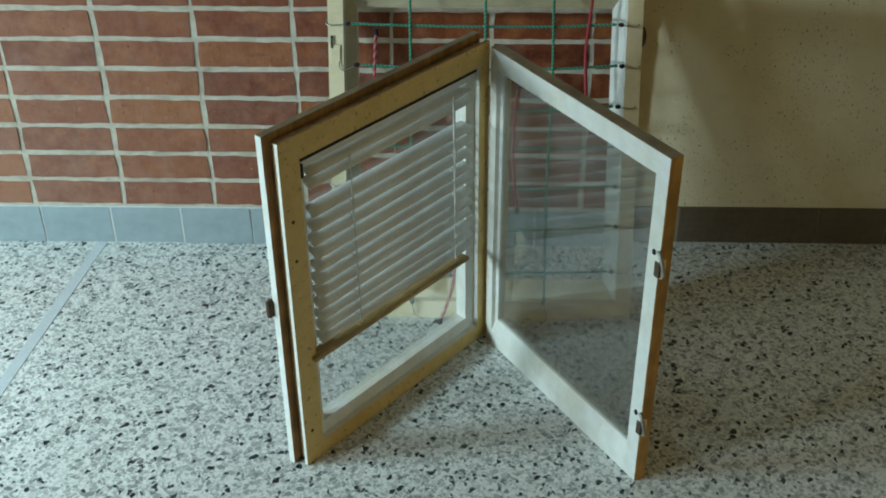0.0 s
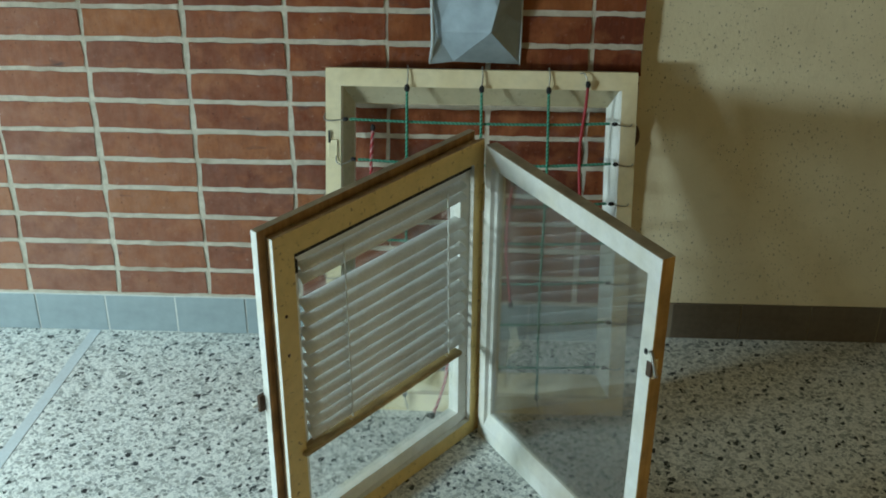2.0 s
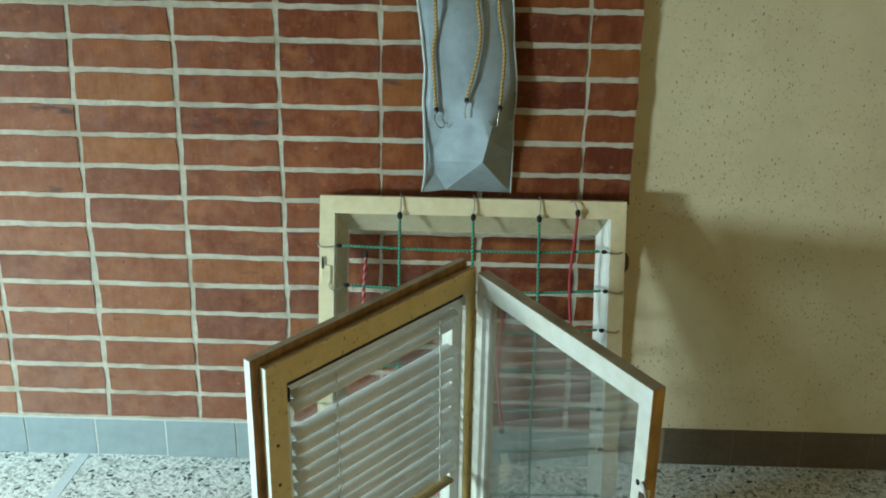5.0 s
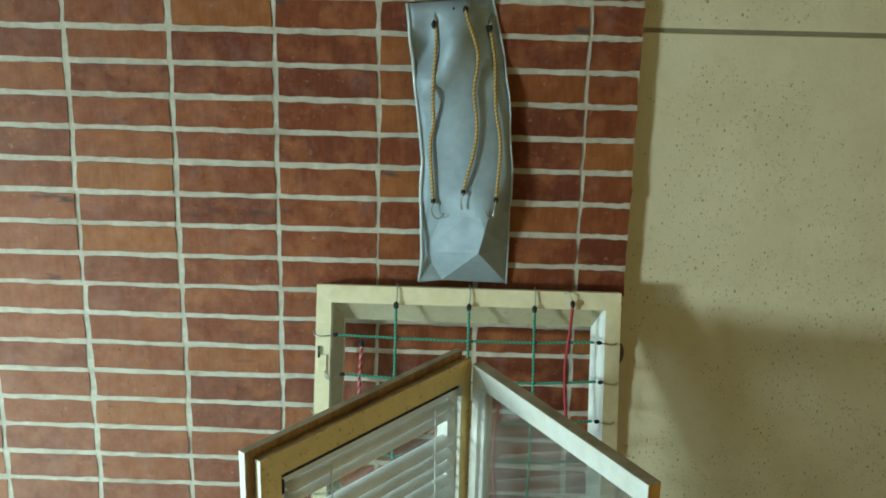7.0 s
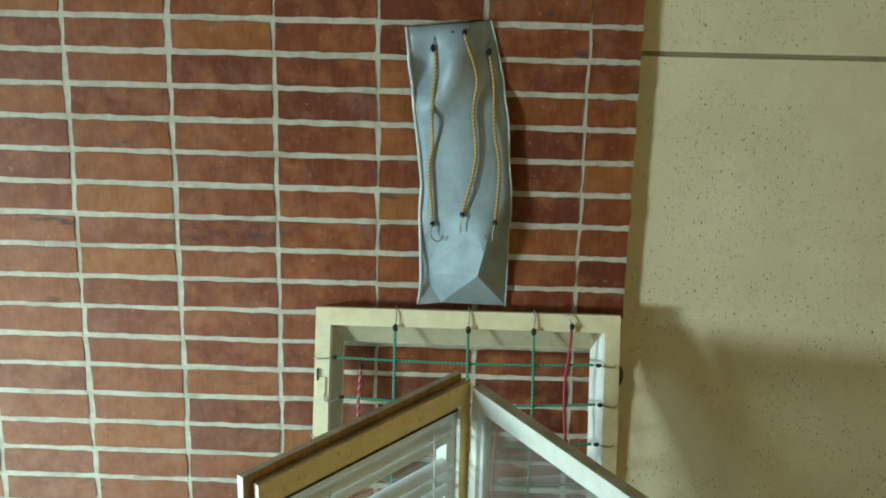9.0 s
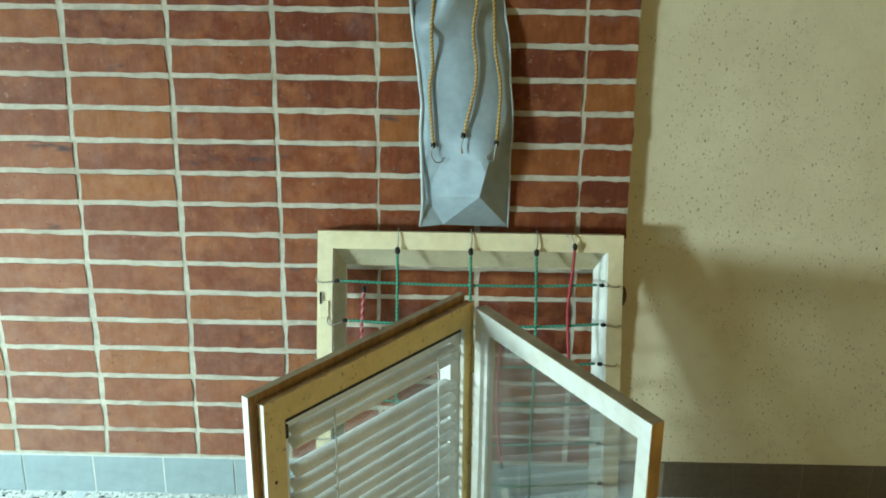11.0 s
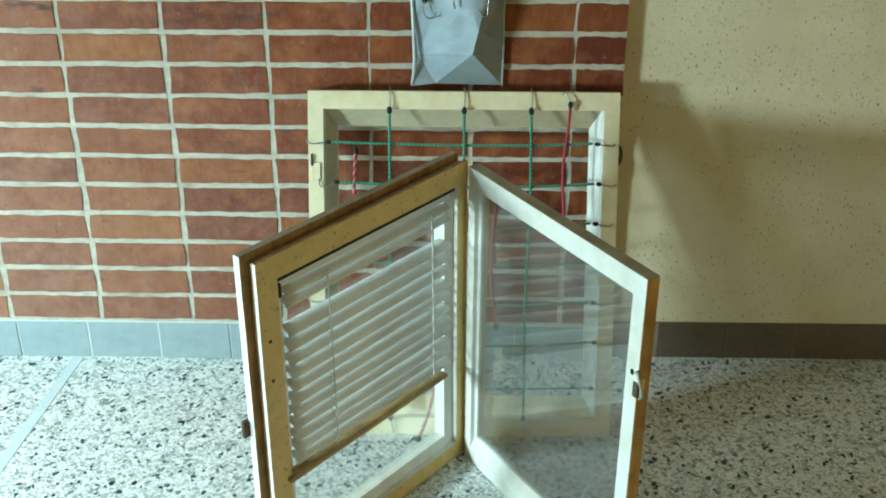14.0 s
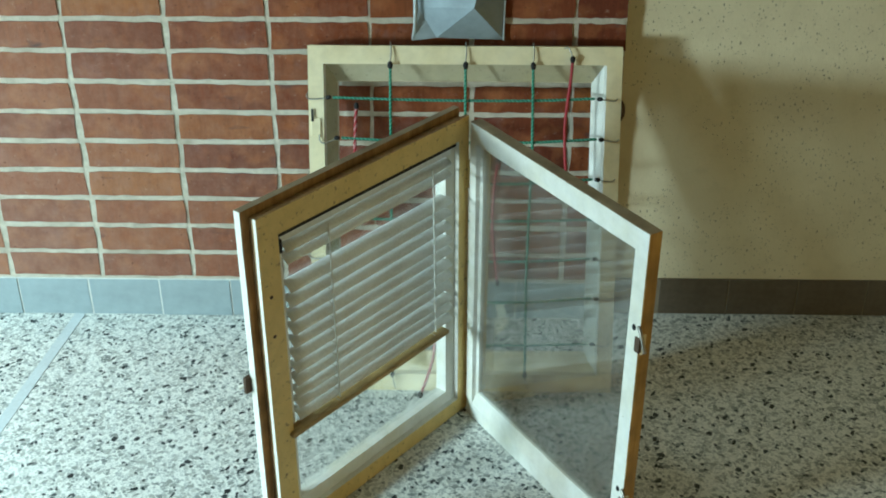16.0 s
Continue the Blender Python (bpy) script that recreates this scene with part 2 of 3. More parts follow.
ROOM = plain_material("room_paint", (0.17, 0.125, 0.065), 0.8, grain=30, depth=0.1)
CEILING = plain_material("ceiling_paint", (0.62, 0.58, 0.48), 0.85, grain=30, depth=0.1)
# duller worn paint that carries the shade of the recessed rebates
SHADED_PAINT = paint_material("shaded_old_paint", (0.50, 0.45, 0.32), (0.36, 0.31, 0.21), 0.60)
# plaster groove tone, darkened for the shade inside the recess
LINE = plain_material("groove_shade", (0.30, 0.27, 0.17), 0.9, grain=120)


# ---- building helpers ----
def mesh_object(name, verts, faces, materials, parent=None, label="", picks=None, smooth=False):
    data = bpy.data.meshes.new(name)
    data.from_pydata([tuple(v) for v in verts], [], faces)
    bm = bmesh.new()
    bm.from_mesh(data)
    bmesh.ops.recalc_face_normals(bm, faces=bm.faces)
    bm.to_mesh(data)
    bm.free()
    for m in materials if isinstance(materials, (list, tuple)) else [materials]:
        data.materials.append(m)
    if picks:
        for polygon, pick in zip(data.polygons, picks):
            polygon.material_index = pick
    if smooth:
        for polygon in data.polygons:
            polygon.use_smooth = True
    ob = new(name, data)
    ob.parent = parent
    if label:
        tagged(ob, label)
    return ob


def part(name, bm, material, parent, label=""):
    data = bpy.data.meshes.new(name)
    bm.to_mesh(data)
    bm.free()
    data.materials.append(material)
    ob = new(name, data)
    ob.parent = parent
    return tagged(ob, label)


def box(x0, x1, y0, y1, z0, z1, bevel=0.0, segments=2):
    bm = bmesh.new()
    m = Matrix.LocRotScale(((x0 + x1) / 2, (y0 + y1) / 2, (z0 + z1) / 2), None, (x1 - x0, y1 - y0, z1 - z0))
    bmesh.ops.create_cube(bm, size=1, matrix=m)
    if bevel:
        bmesh.ops.bevel(bm, geom=bm.edges[:], offset=bevel, segments=segments, affect="EDGES", profile=0.5)
    return bm


def thing(name, m, label, category, group="", kind=""):
    ob = new(name)
    ob.empty_display_size = 0.05
    ob.matrix_world = m
    return tagged(ob, label, category, group, kind)


def sweep(points, radius, sides=8):
    """Vertices and faces of a tube along points; radius may be a list."""
    pts = [Vector(p) for p in points]
    radii = radius if isinstance(radius, (list, tuple)) else [radius] * len(pts)
    verts, faces = [], []
    side = None
    for i, p in enumerate(pts):
        way = (pts[min(i + 1, len(pts) - 1)] - pts[max(i - 1, 0)]).normalized()
        if side is None:
            side = way.orthogonal().normalized()
        side = (side - way * side.dot(way)).normalized()
        over = way.cross(side)
        for k in range(sides):
            a = 2 * math.pi * k / sides
            verts.append(p + radii[i] * (math.cos(a) * side + math.sin(a) * over))
    for i in range(len(pts) - 1):
        for k in range(sides):
            a, b = i * sides + k, i * sides + (k + 1) % sides
            faces.append((a, b, b + sides, a + sides))
    faces.append(tuple(range(sides)))
    faces.append(tuple(range((len(pts) - 1) * sides, len(pts) * sides)))
    return verts, faces


def smooth_line(points, step=0.004):
    """A Catmull-Rom line through points, in even short steps."""
    pts = [Vector(p) for p in points]
    pts = [2 * pts[0] - pts[1]] + pts + [2 * pts[-1] - pts[-2]]
    out = []
    for i in range(1, len(pts) - 2):
        a, b, c, d = pts[i - 1:i + 3]
        count = max(2, int((c - b).length / step))
        for k in range(count):
            t = k / count
            out.append(0.5 * (2 * b + (c - a) * t + (2 * a - 5 * b + 4 * c - d) * t * t + (3 * b - a - 3 * c + d) * t ** 3))
    out.append(pts[-2])
    return out


def wire(name, points, radius, material, parent, label="", sides=7):
    verts, faces = sweep(smooth_line(points, 0.003), radius, sides)
    return mesh_object(name, verts, faces, material, parent, label, smooth=True)


def rope(name, points, radius, materials, parent, label="", pitch=0.010):
    """A laid cord of two strands that wind round the line; the second strand shows the paler yarn."""
    line = smooth_line(points, 0.0016)
    verts, faces, picks = [], [], []
    for strand in range(2):
        run, centres, side = 0.0, [], None
        for i, p in enumerate(line):
            way = (line[min(i + 1, len(line) - 1)] - line[max(i - 1, 0)]).normalized()
            if side is None:
                side = way.orthogonal().normalized()
            side = (side - way * side.dot(way)).normalized()
            over = way.cross(side)
            if i:
                run += (p - line[i - 1]).length
            a = 2 * math.pi * run / pitch + math.pi * strand
            centres.append(p + 0.46 * radius * (math.cos(a) * side + math.sin(a) * over))
        v, f = sweep(centres, 0.60 * radius, 6)
        base = len(verts)
        verts += v
        faces += [tuple(base + k for k in face) for face in f]
        picks += [strand] * len(f)
    return mesh_object(name, verts, faces, materials, parent, label, picks, smooth=True)


def ball(name, at, size, material, parent, label=""):
    bm = bmesh.new()
    bmesh.ops.create_icosphere(bm, subdivisions=2, radius=1, matrix=Matrix.LocRotScale(at, None, size))
    for v in bm.verts:
        v.co += 0.12 * min(size) * noise.noise_vector(v.co * 260)
    for f in bm.faces:
        f.smooth = True
    return part(name, bm, material, parent, label)


def mitred_frame(parent, width, height, sections, depths, materials, picks, names, x0=0.0, z0=0.0, labels=("", "", "", "")):
    """Four mitred members. sections: insets per side (left, top, right, bottom) that share the depths; picks: a material per section edge, per side."""
    left, top, right, bottom = sections
    count = len(depths)
    corners = {"lb": [(x0 + left[k], depths[k], z0 + bottom[k]) for k in range(count)],
               "lt": [(x0 + left[k], depths[k], z0 + height - top[k]) for k in range(count)],
               "rt": [(x0 + width - right[k], depths[k], z0 + height - top[k]) for k in range(count)],
               "rb": [(x0 + width - right[k], depths[k], z0 + bottom[k]) for k in range(count)]}
    made = []
    for side, (a, b) in enumerate((("lb", "lt"), ("lt", "rt"), ("rt", "rb"), ("rb", "lb"))):
        ends = [[Vector(p) for p in corners[a]], [Vector(p) for p in corners[b]]]
        steps = 10
        rows = [[p.lerp(q, i / steps) for p, q in zip(ends[0], ends[1])] for i in range(steps + 1)]
        rng = random.Random(side * 7 + int(width * 1000))
        verts = []
        for i, row in enumerate(rows):
            for p in row:
                worn = Vector((rng.uniform(-1, 1), rng.uniform(-1, 1), rng.uniform(-1, 1))) * (0.0003 if 0 < i < steps else 0)
                verts.append(p + worn)
        faces, marks = [], []
        for i in range(steps):
            for k in range(count):
                j = (k + 1) % count
                faces.append((i * count + k, i * count + j, (i + 1) * count + j, (i + 1) * count + k))
                marks.append(picks[side][k])
        faces += [tuple(range(count)), tuple(range(steps * count, (steps + 1) * count))]
        marks += [0, 0]
        made.append(mesh_object(names[side], verts, faces, materials, parent, labels[side], marks))
    return made


def frame_pose(origin, along, up=(0, 0, 1)):
    """A pose whose x runs along, z up, and y into the back of the face."""
    x, z = Vector(along).normalized(), Vector(up).normalized()
    y = z.cross(x)
    m = Matrix((x, y, z)).transposed().to_4x4()
    m.translation = Vector(origin)
    return m


# ---- the large structure ----
EDGE = 0.604          # where the brickwork ends
BASE = 0.122          # top of the tile skirting under the bricks
COURSE = 0.0833
X0, X1, Y0, H = -3.0, 3.0, -5.4, 2.8

floor = part("floor", box(X0 - 0.2, X1 + 0.2, Y0 - 0.2, 0.25, -0.15, 0.0), TERRAZZO, None, "pale polished terrazzo floor with grey and black stone chips")
tagged(floor, category="floor", kind="structure")
joint = mesh_object("floor_joint", [(-0.902, 0.0, 0.0012), (-0.872, 0.0, 0.0012), (-1.315, -4.6, 0.0012), (-1.345, -4.6, 0.0012),
                                    (-0.902, 0.0, -0.01), (-0.872, 0.0, -0.01), (-1.315, -4.6, -0.01), (-1.345, -4.6, -0.01)],
                    [(0, 1, 2, 3), (4, 5, 6, 7), (0, 1, 5, 4), (1, 2, 6, 5), (2, 3, 7, 6), (3, 0, 4, 7)], STRIP)
tagged(joint, "pale blue-grey smooth joint strip across the terrazzo", "floor joint", kind="structure")
ceiling = part("ceiling", box(X0 - 0.2, X1 + 0.2, Y0 - 0.2, 0.25, H, H + 0.15), CEILING, None, "plain cream painted ceiling")
tagged(ceiling, category="ceiling", kind="structure")

brick_wall = part("wall_north", box(X0 - 0.2, EDGE, 0.0026, 0.25, 0.0, H), MORTAR, None, "stack-bonded red brick wall with pale wide mortar joints")
tagged(brick_wall, category="wall", kind="structure")
GROOVE = 1.474
plaster_wall = part("wall_north_plaster", box(EDGE, X1 + 0.2, 0.035, 0.25, 0.116, GROOVE - 0.006, 0.0015), PLASTER, None, "cream speckled plaster wall with dark pits")
tagged(plaster_wall, category="wall", kind="structure")
part("upper_panel", box(EDGE, X1 + 0.2, 0.035, 0.25, GROOVE + 0.006, H, 0.0015), PLASTER, plaster_wall)
part("groove", box(EDGE, X1 + 0.2, 0.041, 0.25, GROOVE - 0.006, GROOVE + 0.006), LINE, plaster_wall, "horizontal groove with its shade in the dark colour")
part("base_backing", box(EDGE, X1 + 0.2, 0.040, 0.25, 0.0, 0.116), GROUT, plaster_wall)


def wall_with_openings(name, m, length, height, openings, label):
    """A wall along its own x, 0.2 thick, with openings (x from, x to, z from, z to) in order."""
    bm = bmesh.new()
    spans, at = [], 0.0
    for a0, a1, b0, b1 in openings:
        spans += [(at, a0, 0, height), (a0, a1, 0, b0), (a0, a1, b1, height)]
        at = a1
    spans.append((at, length, 0, height))
    for x_a, x_b, z_a, z_b in spans:
        bmesh.ops.create_cube(bm, size=1, matrix=Matrix.LocRotScale(((x_a + x_b) / 2, 0.1, (z_a + z_b) / 2), None, (x_b - x_a, 0.2, z_b - z_a)))
    ob = part(name, bm, ROOM, None, label)
    ob.matrix_world = m
    return tagged(ob, category="wall", kind="structure")


# the second, higher opening is added for the floor fill
wall_with_openings("wall_west", pose(X0, Y0, 0, 0, 0, 90), -Y0, H, ((2.62, 3.18, 0.84, 1.24), (3.74, 4.46, 1.55, 2.25)), "brown painted side wall with a window and an added lamp opening")
# unseen wall; its opening is added for the warm fill lamp
wall_with_openings("wall_east", pose(X1, 0.035, 0, 0, 0, -90), 0.035 - Y0, H, ((2.20, 4.07, 0.65, 1.95),), "brown painted side wall with an added opening for the fill lamp")
south = part("wall_south", box(X0 - 0.2, X1 + 0.2, Y0 - 0.2, Y0, 0, H), ROOM, None, "brown painted rear wall")
tagged(south, category="wall", kind="structure")

# skirting tiles, both runs
skirting = part("baseboard", box(X0, EDGE, 0.0003, 0.0068, 0.0, BASE - 0.002), GROUT, None, "grey-blue glazed tile skirting along the brick wall")
tagged(skirting, category="baseboard", kind="structure")


def tile_mesh(name, width, height, depth, material):
    data = bpy.data.meshes.new(name)
    bm = box(0.0018, width - 0.0018, -depth, 0, 0.001, height, 0.001, 1)
    bm.to_mesh(data)
    bm.free()
    data.materials.append(material)
    return data


grey_tile = tile_mesh("tile", 0.2, 0.117, 0.0028, TILE_GREY)
for i in range(-12, 6):
    ob = new("tile", grey_tile)
    ob.parent = skirting
    ob.matrix_basis = pose(-0.648 + 0.2 * i, 0.001 + 0.0008 * ((i * 7) % 3), 0, 0, 0, 0.12 * ((i * 5) % 3 - 1))
skirting_right = part("baseboard_plaster", box(EDGE, X1, 0.034, 0.0398, 0.0, 0.114), GROUT_BROWN, None, "dark brown glazed tile skirting under plaster")
tagged(skirting_right, category="baseboard", kind="structure")
brown_tile = tile_mesh("tile", 0.194, 0.114, 0.0016, TILE_BROWN)
for i in range(-1, 10):
    ob = new("tile", brown_tile)
    ob.parent = skirting_right
    ob.matrix_basis = pose(0.952 + 0.194 * i, 0.034, 0)


# ---- the leaning window frame ----
FRAME_AT = Vector((-0.178, -0.345, 0.0))
LEAN = Vector((0, 0.269, 0.834)).normalized()
frame_m = frame_pose(FRAME_AT, (1, 0, 0), LEAN)
FW, FH = 0.766, 0.876
old_frame = thing("window_frame", frame_m, "cream painted empty wooden window frame leaning on the brick wall", "window frame")
depths = [0.0, 0.0, 0.030, 0.056, 0.064, 0.064]
inset = [0.0, 0.038, 0.040, 0.066, 0.068, 0.0]
inset_top = [0.0, 0.044, 0.045, 0.088, 0.090, 0.0]
# left and top rebate bands get the shade-toned paint, the right stays white
mitred_frame(old_frame, FW, FH, (inset, inset_top, inset, inset_top), depths, [IVORY, WHITE, GREYED, SHADED_PAINT],
             ([0, 1, 3, 1, 2, 2], [0, 3, 3, 0, 2, 0], [0, 1, 1, 1, 2, 0], [0, 0, 0, 0, 2, 2]), ("stile", "top_rail", "stile", "bottom_rail"))


strike = part("strike_plate", box(0.006, 0.030, -0.004, 0.003, 0.655, 0.700, 0.0015), IVORY, old_frame, "painted strike plate on the stile")
part("slot", box(0.007, 0.012, -0.0055, -0.0035, 0.692, 0.722), BLACK, strike, "dark keeper slot")


def lean_at(x, s, out=0.0):
    """A point in the frame's own space, from a place across the room and a height up the slope."""
    return Vector((x - FRAME_AT.x, -out, s))


def cord_thing(name, label, group):
    return thing(name, frame_m, label, "cord", group)


ROWS = (0.751, 0.652, 0.553, 0.452, 0.352, 0.250, 0.130)
for i, s in enumerate(ROWS):
    cord = cord_thing("elastic_cord", "green laid cord stretched across the leaning frame on wire hooks", "cords across the frame")
    sag = 0.006 + 0.004 * (i % 3)
    left, right = -0.118 + 0.010 * (i % 2) * 2 - 0.010, 0.535 + 0.006 * (i % 2)
    rope("cord", [lean_at(left + 0.012, s, 0.006), lean_at(0.05, s - sag * 0.7, 0.004), lean_at(0.2, s - sag, 0.004), lean_at(0.38, s - sag * 0.8, 0.004), lean_at(right - 0.012, s + 0.001, 0.006)],
         0.0038, [GREEN, GREEN_PALE], cord)
    for x, way in ((left, -1), (right, 1)):
        ball("binding", lean_at(x, s, 0.007), (0.0078, 0.0052, 0.0056), BLACK, cord, "black binding")
        reach = 0.026 + 0.008 * ((i * 3 + way) % 3)
        hook = [lean_at(x, s, 0.007), lean_at(x + way * reach * 0.7, s - 0.004, 0.008), lean_at(x + way * reach * 1.15, s - 0.004, 0.004),
                lean_at(x + way * (reach * 1.30), s + 0.004, -0.004), lean_at(x + way * reach * 1.22, s + 0.013, -0.012)]
        if way < 0 and i % 2:
            hook = [lean_at(x, s, 0.007), lean_at(x - 0.020, s - 0.010, 0.008), lean_at(x - 0.034, s - 0.013, 0.008), lean_at(x - 0.043, s - 0.006, 0.006), lean_at(x - 0.043, s + 0.008, 0.003)]
        wire("hook", hook, 0.0017, STEEL, cord, "bent steel wire hook")

for x, drift in ((0.024, -0.002), (0.207, -0.004), (0.371, 0.006)):
    cord = cord_thing("elastic_cord", "green laid cord strung from top rail to bottom rail", "cords down the frame")
    rope("cord", [lean_at(x, 0.822, 0.012), lean_at(x + 0.001, 0.6, 0.010), lean_at(x - drift, 0.35, 0.010), lean_at(x - drift, 0.055, 0.010)], 0.0038, [GREEN, GREEN_PALE], cord)
    ball("binding", lean_at(x, 0.830, 0.011), (0.0068, 0.007, 0.010), BLACK, cord, "black binding")
    ball("binding", lean_at(x - drift, 0.048, 0.010), (0.0068, 0.007, 0.010), BLACK, cord, "black binding")
    wire("hook", [lean_at(x, 0.836, 0.010), lean_at(x + 0.002, 0.860, 0.007), lean_at(x + 0.001, 0.879, 0.003), lean_at(x, 0.884, -0.006), lean_at(x, 0.878, -0.014)], 0.0018, STEEL, cord, "bent steel wire hook")
    wire("hook", [lean_at(x - drift, 0.042, 0.010), lean_at(x - drift + 0.004, 0.022, 0.007), lean_at(x - drift + 0.008, 0.006, 0.004)], 0.0018, STEEL, cord, "bent steel wire hook")


def loose_cord(points, tones, label, radius=0.0046, hook=True):
    cord = cord_thing("elastic_cord", label, "loose red cords")
    if tones[0] is tones[1]:
        wire("cord", points, radius * 0.86, tones[0], cord)
    else:
        rope("cord", points, radius, tones, cord, pitch=0.022)
    for end, other in ((points[0], points[1]), (points[-1], points[-2])):
        ball("binding", end, (0.0065, 0.0065, 0.010), BLACK, cord, "dark binding")
    if hook:
        top = points[0]
        wire("hook", [top, top + Vector((-0.004, -0.001, 0.016)), top + Vector((-0.012, 0.002, 0.028)), top + Vector((-0.020, 0.006, 0.026))], 0.0017, STEEL, cord, "bent steel wire hook")
    return cord


loose_cord([lean_at(0.466, 0.846, 0.012), lean_at(0.462, 0.79, 0.010), lean_at(0.452, 0.70, 0.010), lean_at(0.453, 0.62, 0.010), lean_at(0.458, 0.556, 0.010)], [RED, RED], "red elastic cord hanging from the frame's top rail")
loose_cord([lean_at(-0.060, 0.730, 0.004), lean_at(-0.062, 0.69, 0.004), lean_at(-0.064, 0.63, 0.004), lean_at(-0.060, 0.52, 0.004)], [RED, RED_PALE], "red and pale twisted elastic cord hanging in the frame", hook=False)
loose_cord([lean_at(0.290, 0.600, 0.012), lean_at(0.282, 0.54, 0.012), lean_at(0.278, 0.44, 0.012), lean_at(0.284, 0.36, 0.012), lean_at(0.292, 0.29, 0.012)], [RED, RED], "red elastic cord hanging behind the dusty glass", hook=False)
loose_cord([lean_at(0.135, 0.165, 0.012), lean_at(0.132, 0.10, 0.016), lean_at(0.115, 0.04, 0.030), lean_at(0.100, 0.005, 0.050)], [RED, RED_PALE], "red and pale twisted elastic cord trailing to the floor", hook=False)


# ---- the two casement sashes ----
def window_pane(parent, x0, x1, y, z0, z1, material, label):
    pane = part("glass_pane", box(x0, x1, y, y + 0.003, z0, z1), material, parent, label)
    pane.visible_shadow = material is not GLASS_CLEAR
    return pane


HINGE = Vector((0.209, -0.428, 0))
left_near, right_near = Vector((-0.173, -0.905, 0)), Vector((0.538, -0.930, 0))
left_way = (HINGE + Vector((-0.006, 0, 0)) - left_near).normalized()
left_m = frame_pose(left_near, left_way)
left_sash = thing("window_sash", left_m, "cream wooden casement sash with brown rebate, standing on terrazzo", "window sash", "hinged casement sashes")
LW = 0.640
d_y = [0.0, 0.0, 0.012, 0.017, 0.045, 0.045, 0.029, 0.029, 0.010, 0.008]
near = [0.012, 0.064, 0.065, 0.084, 0.086, 0.0, 0.0, 0.020, 0.020, 0.012]
top = [0.011, 0.062, 0.063, 0.080, 0.082, 0.0, 0.0, 0.018, 0.018, 0.011]
far = [0.001, 0.036, 0.037, 0.062, 0.064, 0.0, 0.0, 0.009, 0.009, 0.001]
low = [0.002, 0.044, 0.045, 0.074, 0.076, 0.0, 0.0, 0.010, 0.010, 0.002]
mitred_frame(left_sash, LW + 0.012 - 0.010, 0.807, (near, top, far, low), d_y, [CREAM, WHITE, BROWN, GREYED],
             ([0, 1, 1, 1, 1, 1, 2, 2, 2, 1], [0, 1, 1, 1, 1, 3, 2, 2, 2, 2], [0, 1, 1, 1, 1, 1, 2, 2, 2, 1], [0, 1, 1, 1, 1, 1, 2, 2, 2, 1]),
             ("stile", "top_rail", "stile", "bottom_rail"), x0=-0.012)
window_pane(left_sash, 0.070, 0.575, 0.032, 0.072, 0.730, GLASS_CLEAR, "clear window glass")
catch = part("catch", box(-0.026, -0.008, 0.0435, 0.053, 0.395, 0.435, 0.003), IRON, left_sash, "rusty iron catch on the outer edge")
wire("lever", [(-0.012, 0.050, 0.412), (-0.020, 0.056, 0.410), (-0.030, 0.062, 0.406)], 0.005, WHITE, catch, "white painted lever")
for z in (0.62, 0.53, 0.09):
    ball("screw", (0.022, -0.001, z), (0.004, 0.002, 0.004), IRON, left_sash)

right_way = (right_near - HINGE - Vector((0.008, 0, 0))).normalized()
right_m = frame_pose(HINGE + Vector((0.0065, 0, 0)), right_way, Vector((-right_way.y * 0.006, right_way.x * 0.006, 1)))
right_sash = thing("window_sash", right_m, "white painted wooden casement sash with bare pine edge and dusty glass", "window sash", "hinged casement sashes")
RW = 0.600
r_y = [0.0, 0.0, 0.009, 0.012, 0.029, 0.029, 0.002]
r_left = [0.001, 0.026, 0.029, 0.037, 0.040, 0.0, 0.0]
r_top = [0.001, 0.046, 0.049, 0.056, 0.058, 0.0, 0.0]
r_right = [0.001, 0.036, 0.039, 0.047, 0.049, 0.0, 0.0]
r_low = [0.001, 0.038, 0.064, 0.074, 0.076, 0.0, 0.0]
mitred_frame(right_sash, RW, 0.788, (r_left, r_top, r_right, r_low), r_y, [WHITE, IVORY, HONEY, GREYED],
             ([0, 0, 0, 0, 2, 2, 0], [0, 0, 0, 0, 2, 3, 3], [0, 0, 0, 0, 2, 2, 2], [0, 0, 0, 0, 2, 2, 0]), ("stile", "top_rail", "stile", "bottom_rail"))
window_pane(right_sash, 0.034, RW - 0.042, 0.016, 0.073, 0.735, GLASS_DUSTY, "dusty window glass")
for z in (0.560, 0.162):
    latch = part("latch", box(RW - 0.012, RW + 0.0025, -0.0025, 0.012, z - 0.030, z + 0.004, 0.002), IRON, right_sash, "rusty slotted latch plate")
    part("plate", box(RW - 0.004, RW + 0.004, 0.004, 0.014, z - 0.034, z + 0.010, 0.0015), IVORY, latch)
    wire("lever", [(RW - 0.003, -0.003, z + 0.030), (RW + 0.006, -0.005, z + 0.024), (RW + 0.016, -0.006, z + 0.006), (RW + 0.024, -0.006, z - 0.014)], 0.0040, STEEL, latch, "bright steel hook lever")
    ball("screw", (RW - 0.018, -0.0005, z + 0.020), (0.0055, 0.002, 0.007), BLACK, right_sash)

for z in (0.16, 0.62):
    hinge = part("hinge", box(LW - 0.018, LW - 0.008, -0.008, 0.002, z, z + 0.07, 0.004), CREAM, left_sash, "painted iron hinge knuckle")


# ---- the venetian blind in the sash ----
blind = thing("venetian_blind", left_m, "grey-white slatted blind half lowered inside the sash", "blind")
part("head_rail", box(0.064, 0.578, 0.010, 0.030, 0.717, 0.734, 0.002), SLAT, blind, "grey-white metal head rail")
